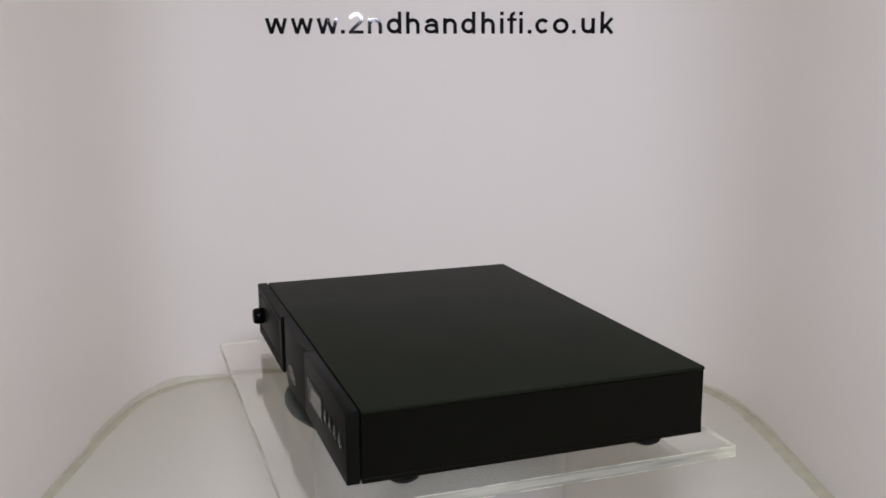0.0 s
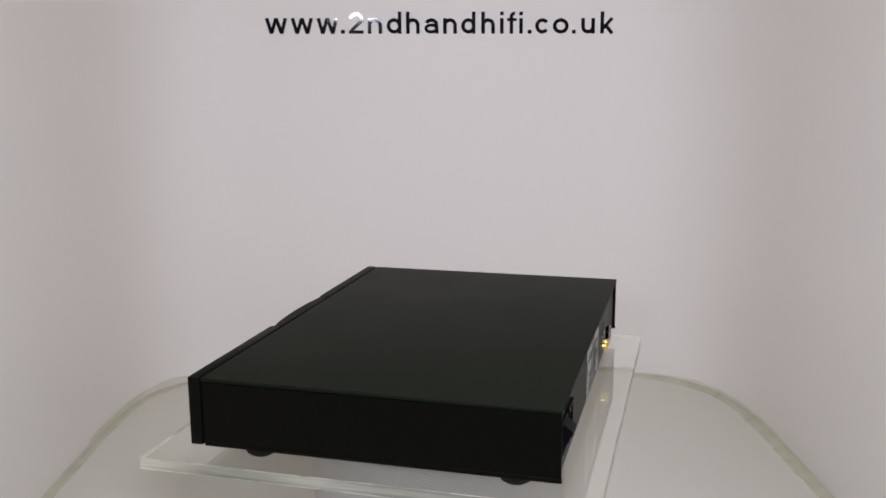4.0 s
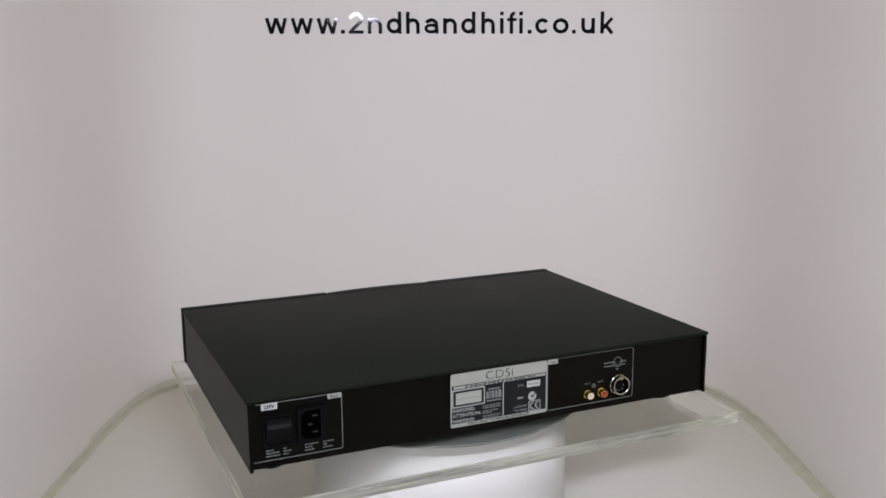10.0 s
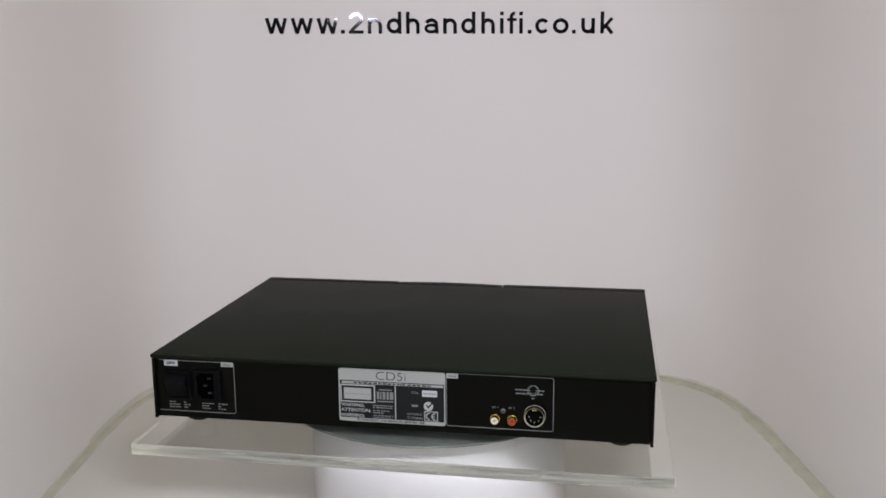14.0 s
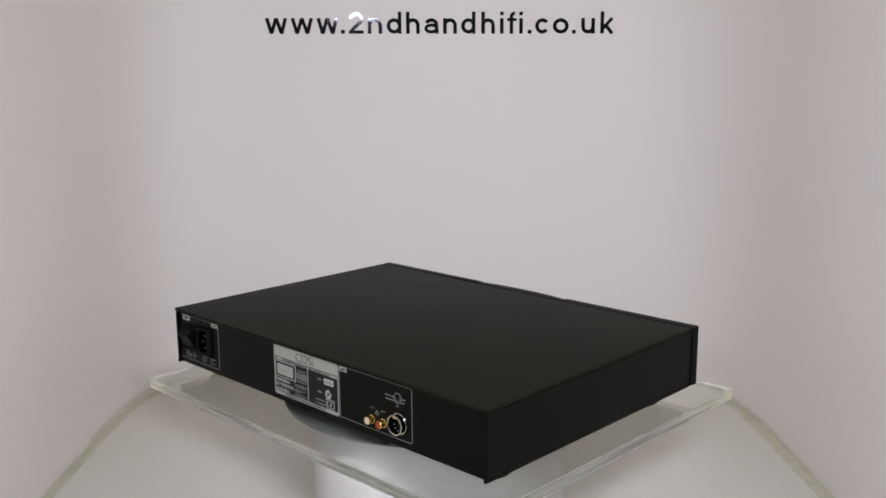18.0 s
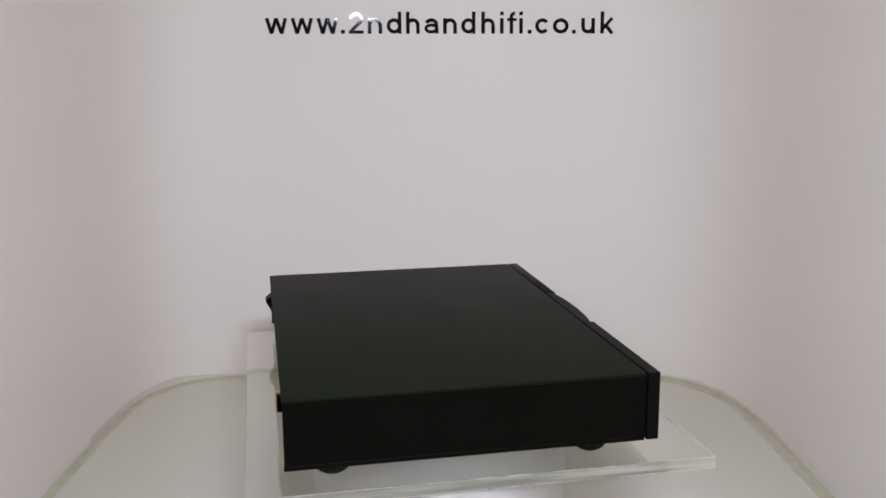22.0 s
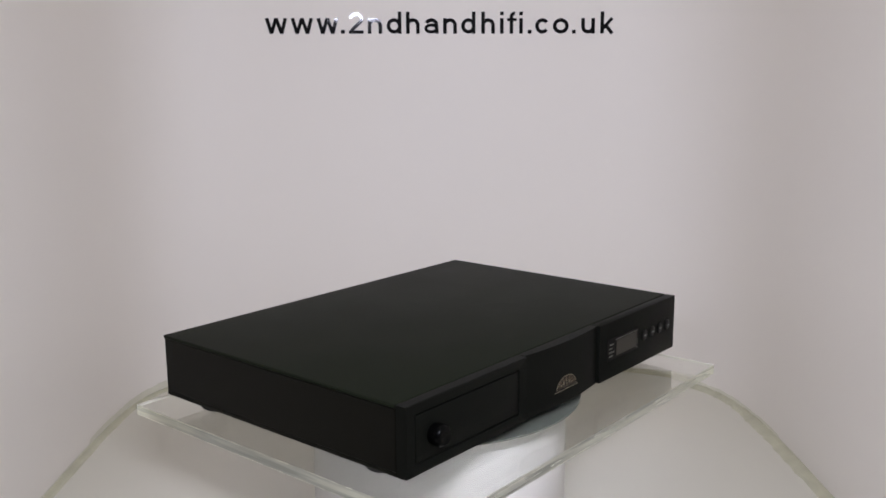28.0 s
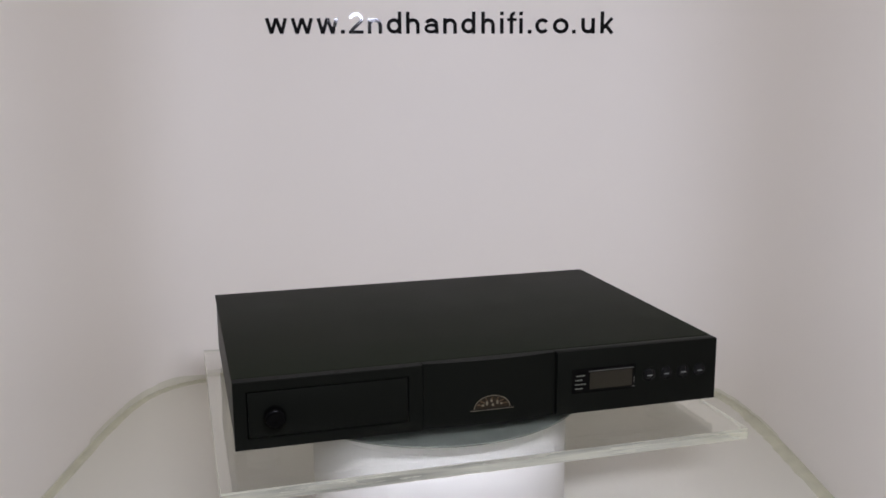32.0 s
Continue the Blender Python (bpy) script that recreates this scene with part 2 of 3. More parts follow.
def build_bead():
    """The uneven cream bead that seals the sheet to the floor: slim on one side, thick and ragged on the other."""
    bm, n, rings = bmesh.new(), 8, []
    film, rows = bmesh.new(), []
    fine = plan(-0.004, 420)
    for i, (x, y) in enumerate(fine):
        px, py = fine[max(0, i - 1)]
        qx, qy = fine[min(len(fine) - 1, i + 1)]
        side = Vector((-(qy - py), qx - px, 0)).normalized()      # points to the wall
        thick = min(1.0, max(0.0, (x - 0.26) / 0.10))
        w = 0.0070 + 0.0042 * thick
        ragged = 1 + 0.22 * noise.noise((x * 14, y * 14, 1.0)) + 0.13 * noise.noise((x * 70, y * 70, 4.0)) + 0.22 * thick * noise.noise((x * 210, y * 210, 9.0))
        h = (0.0030 + 0.0012 * thick) * (1 + 0.25 * noise.noise((x * 11, y * 11, 7.0)) + 0.25 * noise.noise((x * 90, y * 90, 3.0)))
        c = Vector((x, y, -0.0006)) + side * (0.0022 * noise.noise((x * 9, y * 9, 2.0)) + 0.0008 * thick * noise.noise((x * 90, y * 90, 12.0)))
        rings.append([bm.verts.new(c + side * w * ragged * math.cos(2 * math.pi * k / n) + Vector((0, 0, h * max(-0.1, math.sin(2 * math.pi * k / n)))))
                      for k in range(n)])
        # the smear that was wiped up the sheet, highest in the two bends
        bent = math.exp(-((abs(x) - 0.385) / 0.055) ** 2) * (1.0 if y > 0.2 else 0.0)
        top = 0.0035 + (0.009 if x < 0 else 0.004) * bent * (1 + 0.3 * noise.noise((x * 40, y * 40, 5.0))) + 0.0012 * noise.noise((x * 120, y * 120, 6.0))
        foot = Vector((x, y, 0.0)) + side * 0.0030
        rows.append([film.verts.new(foot + Vector((0, 0, max(0.001, top) * f)) + side * 0.0007 * f * f) for f in (0.0, 0.5, 1.0)])
    for a, b in zip(rings, rings[1:]):
        for k in range(n):
            j = (k + 1) % n
            bm.faces.new((a[k], a[j], b[j], b[k]))
    for a, b in zip(rows, rows[1:]):
        for k in range(2):
            film.faces.new((a[k], b[k], b[k + 1], a[k + 1]))
    ob = part("trim", bm, BEAD, smooth=True)
    tagged(ob, "uneven cream sealant bead along the floor seam", "sealant bead", kind="structure")
    part("sealant_smear", film, SMEAR, ob, "thin pale sealant wiped up the sheet", True)


def ribbon(bm, pts, w, y, closed=False):
    """A flat vinyl stroke of width w along (x, z) points, its face at y."""
    n, sides = len(pts), []
    for k, p in enumerate(pts):
        a = pts[k - 1] if k or closed else None
        b = pts[(k + 1) % n] if k < n - 1 or closed else None
        d1 = (Vector(p) - Vector(a)).normalized() if a else None
        d2 = (Vector(b) - Vector(p)).normalized() if b else None
        d = ((d1 or d2) + (d2 or d1)).normalized()
        nrm = Vector((-d.y, d.x))
        reach = w / 2 / max(0.4, abs(nrm.dot(Vector((-(d1 or d2).y, (d1 or d2).x)))))
        sides.append([bm.verts.new((p[0] + s * nrm.x * reach, yy, p[1] + s * nrm.y * reach)) for s, yy in ((1, y), (-1, y), (-1, y + 0.0003), (1, y + 0.0003))])
    for k in range(n if closed else n - 1):
        a, b = sides[k], sides[(k + 1) % n]
        for q in range(4):
            bm.faces.new((a[q], a[(q + 1) % 4], b[(q + 1) % 4], b[q]))
    if not closed:
        bm.faces.new(sides[0])
        bm.faces.new(sides[-1][::-1])


def sans_letter(c, x0, x1):
    """A bold grotesque letter between x0 and x1, standing on z = 0, built of strokes."""
    bm, h, tall, w = bmesh.new(), 0.0212, 0.0303, 0.0050
    lo, hi, r, cx = x0 + w / 2, x1 - w / 2, w / 2, (x0 + x1) / 2
    rx, rz = (hi - lo) / 2, h / 2 - w / 2
    y = [0.0]

    def stroke(pts, width=w, closed=False):
        ribbon(bm, pts, width, y[0], closed)
        y[0] -= 0.00003

    def arc(mx, mz, ax, az, a0, a1, n=20):
        return [(mx + ax * math.cos(radians(a0 + (a1 - a0) * k / n)), mz + az * math.sin(radians(a0 + (a1 - a0) * k / n))) for k in range(n + 1)]

    if c == "w":
        t = 0.0049
        stroke([(x0 + t / 2, h), (x0 + (x1 - x0) * 0.27, 0.0)], t)
        stroke([(x0 + (x1 - x0) * 0.27, 0.0), (cx, h)], t)
        stroke([(cx, h), (x1 - (x1 - x0) * 0.27, 0.0)], t)
        stroke([(x1 - (x1 - x0) * 0.27, 0.0), (x1 - t / 2, h)], t)
    elif c == ".":
        stroke([(cx, 0.0), (cx, 0.0052)], x1 - x0)
    elif c == "i":
        stroke([(cx, 0.0), (cx, h)])
        stroke([(cx, tall - 0.0050), (cx, tall)])
    elif c in "nh":
        stroke([(lo, 0.0), (lo, tall if c == "h" else h)])
        stroke([*arc(cx, h - r - rx, rx, rx, 165, 0), (hi, 0.0)])
    elif c == "u":
        stroke([(hi, 0.0), (hi, h)])
        stroke([(lo, h), *arc(cx, r + rx, rx, rx, 180, 345)])
    elif c == "d":
        stroke([(hi, 0.0), (hi, tall)])
        stroke(arc(cx, h / 2, rx, rz, 0, 350, 35), closed=True)
    elif c == "o":
        stroke(arc(cx, h / 2, rx, rz, 0, 350, 35), closed=True)
    elif c == "c":
        stroke(arc(cx, h / 2, rx, rz, 38, 322, 28))
    elif c == "a":
        stroke([*arc(cx - 0.0004, h - r - rx * 0.85, rx * 0.92, rx * 0.85, 160, 0, 16), (hi - 0.0004, 0.0)])
        stroke(arc(cx - 0.0006, r + rx * 0.58, rx * 0.95, rx * 0.60, 20, 380, 30)[:-1], 0.0043, closed=True)
    elif c == "f":
        m = x0 + (x1 - x0) * 0.46
        stroke([(m, 0.0), (m, tall - 0.0065), *arc(m + 0.0042, tall - r - 0.0042, 0.0042, 0.0042, 170, 80, 8)])
        stroke([(x0, h - 0.0019), (x1, h - 0.0019)], 0.0038)
    elif c == "k":
        stroke([(lo, 0.0), (lo, tall)])
        stroke([(lo + r * 0.5, h * 0.34), (x1 - 0.0030, h)], 0.0044)
        stroke([(lo + r * 1.8, h * 0.55), (x1 - 0.0026, 0.0)], 0.0048)
    elif c == "2":
        z = 0.0292
        stroke([*arc(cx, z - r - rx * 0.86, rx, rx * 0.86, 175, -35, 22), (x0 + 0.0034, 0.0042)], 0.0046)
        stroke([(x0, 0.0022), (x1, 0.0022)], 0.0044)
    return bm


def build_wall_lettering():
    """Glossy black vinyl letters stuck to the back sheet."""
    word = holder("wall_lettering", pose(0, back_y(0) - 0.0006, DECK + 0.3439),
                  label="glossy black vinyl web address stuck on the white sheet", category="sign")
    unit, left = 0.000801, -0.2379
    spans = (("w", 68, 158), ("w", 172, 263), ("w", 277, 365), (".", 375, 391), ("2", 408, 467), ("n", 485, 543), ("d", 562, 622),
             ("h", 641, 696), ("a", 715, 775), ("n", 792, 848), ("d", 866, 924), ("h", 948, 1003), ("i", 1025, 1038), ("f", 1053, 1092),
             ("i", 1103, 1117), (".", 1138, 1153), ("c", 1168, 1226), ("o", 1240, 1304), (".", 1318, 1333), ("u", 1355, 1410), ("k", 1432, 1487))
    for c, a, b in spans:
        x0, x1 = left + (a - 68) / 2.307 * unit, left + (b - 68) / 2.307 * unit
        bm = sans_letter(c, x0, x1)
        for v in bm.verts:
            v.co.y += back_y(v.co.x) - back_y(0)
            v.co.z -= 0.0069 * v.co.x
        part("letter", bm, VINYL, word)


# ---- turntable ----
def build_pedestal():
    """The drum and the shallow cap that is pressed onto it."""
    top, seam = PLATE_LOW - 0.0031, PLATE_LOW - 0.0180
    stand = holder("pedestal", pose(0.002, 0, 0), label="white round pedestal drum on the booth floor", category="pedestal")
    part("drum", lathe([(0, 0), (0.1266, 0), (0.1270, 0.0010), (0.1270, seam - 0.0004), (0.1268, seam), (0, seam)], n=96), COLUMN, stand, "", True)
    part("cap", lathe([(0, seam + 0.0002), (0.1268, seam + 0.0002), (0.1271, seam + 0.0006), (0.1271, top - 0.0020), (0.1252, top), (0, top)], n=96), COLUMN, stand, "", True)


def build_disc():
    ob = part("turntable_disc", lathe([(0, 0.0005), (0.1465, 0.0005), (0.1475, 0.0010), (0.1475, 0.0019), (0.1470, 0.0024), (0, 0.0024)], n=96), DISC, smooth=True)
    ob.location.z = PLATE_LOW - 0.0030
    return tagged(ob, "pale turntable disc, greyed for the player's shadow, on the white pedestal", "turntable")


def build_plate():
    """A clear sheet; its four sawn edges are parts."""
    x0, x1, y0, y1 = -0.2232 + OFF_X, 0.2306 + OFF_X, -0.1848 + OFF_Y, 0.1928 + OFF_Y
    thick, lean = PLATE_TOP - PLATE_LOW, 0.00037     # two edges were cut a little out of square
    bm = bmesh.new()
    corners = ((x0, y0), (x1, y0), (x1, y1), (x0, y1))
    for z, grow in ((0.0, lean), (thick, 0.0)):
        bm.faces.new([bm.verts.new((x + math.copysign(grow, x), y, z)) for x, y in corners])
    bm.normal_update()
    for f in bm.faces:                       # the lower face looks down, the upper one up
        if (f.normal.z > 0) != (f.verts[0].co.z > thick / 2):
            f.normal_flip()
    sheet = bpy.data.meshes.new("acrylic_plate")
    bm.to_mesh(sheet)
    bm.free()
    sheet.materials.append(CLEAR)
    ob = new("acrylic_plate", sheet)
    ob.location.z = PLATE_LOW
    ob.visible_shadow = False
    for k in range(4):
        a, b = Vector((*corners[k], 0)), Vector((*corners[(k + 1) % 4], 0))
        n = int((b - a).length / 0.004)
        out = Vector(((b - a).y, -(b - a).x, 0)).normalized()
        bm, cols = bmesh.new(), []
        for q in range(n + 1):
            p = a.lerp(b, q / n)
            col = []
            for h in (0.0, 0.0008, 0.0033, 0.0066, thick - 0.0008, thick):
                end = q in (0, n) or h in (0.0, thick)
                dip = lean * (1 - h / thick) if k % 2 else 0.0
                if not end:
                    dip += (0.00002 if k % 2 else 0.0002) * (noise.noise((p.x * 90 + 3 * k, p.y * 90, h * 160)) + noise.noise((p.x * 260, p.y * 260, h * 300 + k)))
                col.append(bm.verts.new(p + out * dip + Vector((0, 0, h))))
            cols.append(col)
        for c, d in zip(cols, cols[1:]):
            for h in range(5):
                bm.faces.new((c[h], d[h], d[h + 1], c[h + 1])).material_index = 1 if h in (0, 4) else 0
        me = bpy.data.meshes.new("sawn_edge")
        bm.to_mesh(me)
        bm.free()
        me.materials.append(EDGE if k % 2 == 0 else EDGE_FINE)
        me.materials.append(ARRIS)
        me.shade_smooth()
        edge = new("sawn_edge", me)
        edge.parent, edge.visible_shadow = ob, False
        tagged(edge, "rough sawn edge of the clear plate")
    return tagged(ob, "clear acrylic plate with rough sawn edges", "plate")


# ---- the player ----
W2, REAR, SEAM, FACE, HIGH = 0.216, -0.1526, 0.1366, 0.1484, 0.0573
FOOT = 0.0134


def shifted(bm):
    """From case coordinates to the thing's own space, whose origin is the axis on the plate."""
    bmesh.ops.translate(bm, vec=(OFF_X, OFF_Y, FOOT), verts=bm.verts[:])
    return bm


def ppart(name, bm, mat, parent, label="", smooth=False):
    return part(name, shifted(bm), mat, parent, label, smooth)


def bar(x0, x1, z0, z1, y, out):
    return block(x0, x1, min(y, y + out), max(y, y + out), z0, z1)


def words(x0, x1, z0, z1, y, out):
    """A line of print too small to read: one bar a word."""
    bm, x = bmesh.new(), x0
    while x < x1 - 0.0006:
        w = min(random.uniform(0.0012, 0.0034), x1 - x)
        block(x, x + w, min(y, y + out), max(y, y + out), z0, z1, bm=bm)
        x += w + 0.0006
    return bm


def build_case(player):
    ppart("chassis", block(-W2 + 0.0045, W2 - 0.0045, REAR + 0.002, SEAM - 0.001, 0.0016, 0.0540), DARK, player)
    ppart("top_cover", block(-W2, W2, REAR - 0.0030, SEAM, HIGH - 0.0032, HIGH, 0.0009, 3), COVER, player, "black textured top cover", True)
    for s in (-1, 1):
        a, b = sorted((s * (W2 - 0.0010), s * (W2 - 0.0036)))
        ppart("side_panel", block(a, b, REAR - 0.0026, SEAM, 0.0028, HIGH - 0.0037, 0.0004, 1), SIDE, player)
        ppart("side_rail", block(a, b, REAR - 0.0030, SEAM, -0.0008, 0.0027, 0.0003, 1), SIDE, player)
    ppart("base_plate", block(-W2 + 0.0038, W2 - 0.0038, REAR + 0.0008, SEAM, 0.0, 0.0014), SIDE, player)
    for x in (-0.190, 0.190):
        for y in (-0.117, 0.098):
            ppart("foot", lathe([(0, -FOOT), (0.0085, -FOOT), (0.0124, -0.0108), (0.0144, -0.0062), (0.0147, -0.0002), (0, -0.0002)], pose(x, y, 0), 28),
                  RUBBER, player, "black rubber foot", True)


def build_fascia(player):
    y0 = SEAM + 0.0016
    # the disc drawer's bay: a frame with an opening, and the door in it
    bay = ring_line([(W2, 0.0), (W2, HIGH), (0.0604, HIGH), (0.0604, 0.0)], [(0.2058, 0.0090), (0.2058, 0.0488), (0.0724, 0.0488), (0.0724, 0.0090)], y0, FACE)
    bmesh.ops.bevel(bay, geom=[e for e in bay.edges if all(v.co.y > FACE - 1e-5 for v in e.verts)], offset=0.0006, segments=2, affect="EDGES")
    left = ppart("drawer_bay", bay, FASCIA, player, "black fascia section round the disc drawer", True)
    ppart("bay_lining", block(0.0705, 0.2078, y0 - 0.0012, y0 - 0.0004, 0.0070, 0.0508), DARK, left)
    door = ppart("drawer_door", block(0.0734, 0.2048, y0, FACE - 0.0003, 0.0100, 0.0478, 0.0005, 2), FASCIA, player, "flush black disc drawer front", True)
    turn_out = pose(0.1839, FACE - 0.0004, 0.0278, -90)
    ppart("knob", lathe([(0, 0), (0.0082, 0), (0.0088, 0.0020), (0.0091, 0.0056), (0.0088, 0.0084), (0.0080, 0.0105), (0.0068, 0.0114), (0.0052, 0.0116), (0.0030, 0.0112), (0.0, 0.0109)],
                        turn_out, 40), KNOB, door, "round black pull knob", True)
    # middle section: bowed front set between two notches
    n, pts = 18, []
    for k in range(n + 1):
        x = -0.0592 + 0.1184 * k / n
        pts.append((x, 0.1451 + 0.0043 * (1 - (x / 0.0592) ** 2)))
    bm = bmesh.new()
    low = [bm.verts.new((x, y, 0.0)) for x, y in [(-0.0592, y0), *pts, (0.0592, y0)]]
    high = [bm.verts.new((v.co.x, v.co.y, HIGH)) for v in low]
    bm.faces.new(low[::-1])
    bm.faces.new(high)
    for k in range(len(low)):
        j = (k + 1) % len(low)
        bm.faces.new((low[k], low[j], high[j], high[k]))
    bmesh.ops.bevel(bm, geom=[e for e in bm.edges if abs(e.verts[0].co.z - e.verts[1].co.z) < 1e-6 and min(v.co.y for v in e.verts) > 0.1435],
                    offset=0.0005, segments=2, affect="EDGES")
    mid = ppart("centre_section", bm, FASCIA, player, "black fascia middle with a bowed front", True)
    right = ppart("display_section", block(-W2, -0.0604, y0, FACE, 0.0, HIGH, 0.0006, 2), FASCIA, player, "black fascia section with display and buttons", True)
    ppart("fascia_backing", block(-W2 + 0.004, W2 - 0.004, SEAM - 0.001, SEAM + 0.0004, 0.001, HIGH - 0.0035), DARK, player)
    build_emblem(mid)
    build_display(right)


def build_emblem(mid):
    y = 0.1492
    half = [(0.0165 * math.cos(radians(a)), 0.0140 + 0.0118 * math.sin(radians(a))) for a in range(0, 181, 10)]
    back = ppart("emblem", outline(half, y - 0.001, y + 0.0003), EMBLEM_DARK, mid, "small fan-shaped maker's emblem in dark gilt metal")
    inner = [(x * 0.965, 0.0140 + (z - 0.0140) * 0.95) for x, z in half]
    bm = bmesh.new()
    rows = [[bm.verts.new((x, yy, z)) for x, z in pts] for pts, yy in ((half, y), (half, y + 0.0009), (inner, y + 0.0009), (inner, y))]
    for a, b in zip(rows, rows[1:] + rows[:1]):
        for k in range(len(a) - 1):
            bm.faces.new((a[k], a[k + 1], b[k + 1], b[k]))
    ppart("arch", bm, EMBLEM, back)
    ppart("baseline", block(-0.0198, 0.0198, y, y + 0.0010, 0.0126, 0.0132, 0.0002, 1), EMBLEM, back)
    for a in (24, 44, 66, 90, 114, 136, 156):
        c, s = math.cos(radians(a)), math.sin(radians(a))
        m = 0.00055
        quad = [(0.0085 * c - m * s * 0.6, 0.0150 + 0.0054 * s + m * c * 0.6), (0.0085 * c + m * s * 0.6, 0.0150 + 0.0054 * s - m * c * 0.6),
                (0.0146 * c + m * s, 0.0140 + 0.0100 * s - m * c), (0.0146 * c - m * s, 0.0140 + 0.0100 * s + m * c)]
        ppart("ray", outline(quad, y + 0.0001, y + 0.0005), EMBLEM_RAY, back)
    for x, z, h in ((-0.0084, 0.0166, 0.0020), (-0.0048, 0.0172, 0.0034), (-0.0008, 0.0158, 0.0024), (0.0004, 0.0196, 0.0022), (0.0046, 0.0170, 0.0036), (0.0082, 0.0160, 0.0022)):
        ppart("emblem_figure", outline(rounded(x - 0.0010, x + 0.0010, z, z + h, 0.0007, 3), y + 0.0001, y + 0.0006), EMBLEM, back)


def build_display(right):
    ppart("display_surround", outline(rounded(-0.1350, -0.0740, 0.0183, 0.0405, 0.001), FACE - 0.001, FACE + 0.0004), KNOB, right, "gloss black display surround")
    ppart("display", outline(rounded(-0.1316, -0.0908, 0.0212, 0.0368, 0.0006), FACE + 0.0002, FACE + 0.0008), LCD, right, "unlit grey display window")
    ppart("display_lip", block(-0.1330, -0.0896, FACE + 0.0002, FACE + 0.0011, 0.0374, 0.0381, 0.0002, 1), DULL, right, "thin bright upper lip of the display")
    ppart("display_mark", bar(-0.1340, -0.1335, 0.0236, 0.0292, FACE + 0.0004, 0.0003), PRINT_DIM, right)
    ppart("display_mark", words(-0.1346, -0.1322, 0.0196, 0.0203, FACE + 0.0004, 0.0003), PRINT_DIM, right)
    for k, w in enumerate((0.0090, 0.0064, 0.0098, 0.0068)):
        z = 0.0343 - 0.0039 * k
        ppart("indicator_caption", words(-0.0772 - w, -0.0772, z - 0.0006, z + 0.0006, FACE + 0.0004, 0.0003), PRINT_DIM, right)
    for x in (-0.1489, -0.1656, -0.1823, -0.1989):
        m = pose(x, FACE - 0.0008, 0.0290, -90)
        b = ppart("button", lathe([(0, 0), (0.0061, 0), (0.0058, 0.0012), (0.0050, 0.0018), (0.0034, 0.0021), (0, 0.0022)], m, 32), BUTTON, right,
                  "round gloss black push button", True)
        ppart("button_collar", lathe([(0.0061, 0.0004), (0.0070, 0.0004), (0.0070, 0.0012), (0.0061, 0.0014), (0.0061, 0.0004)], m, 32), FASCIA, b, "", True)
        ppart("button_caption", bar(x - 0.0024, x + 0.0024, 0.0282, 0.0290, FACE + 0.0011, 0.0005), PRINT_GREY, b)


def build_rear(player):
    y = REAR
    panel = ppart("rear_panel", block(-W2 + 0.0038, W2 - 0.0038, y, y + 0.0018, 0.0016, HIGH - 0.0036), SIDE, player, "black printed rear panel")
    build_rating_label(player, y)
    build_power_inlet(player, panel, y)
    build_outputs(player, panel, y)


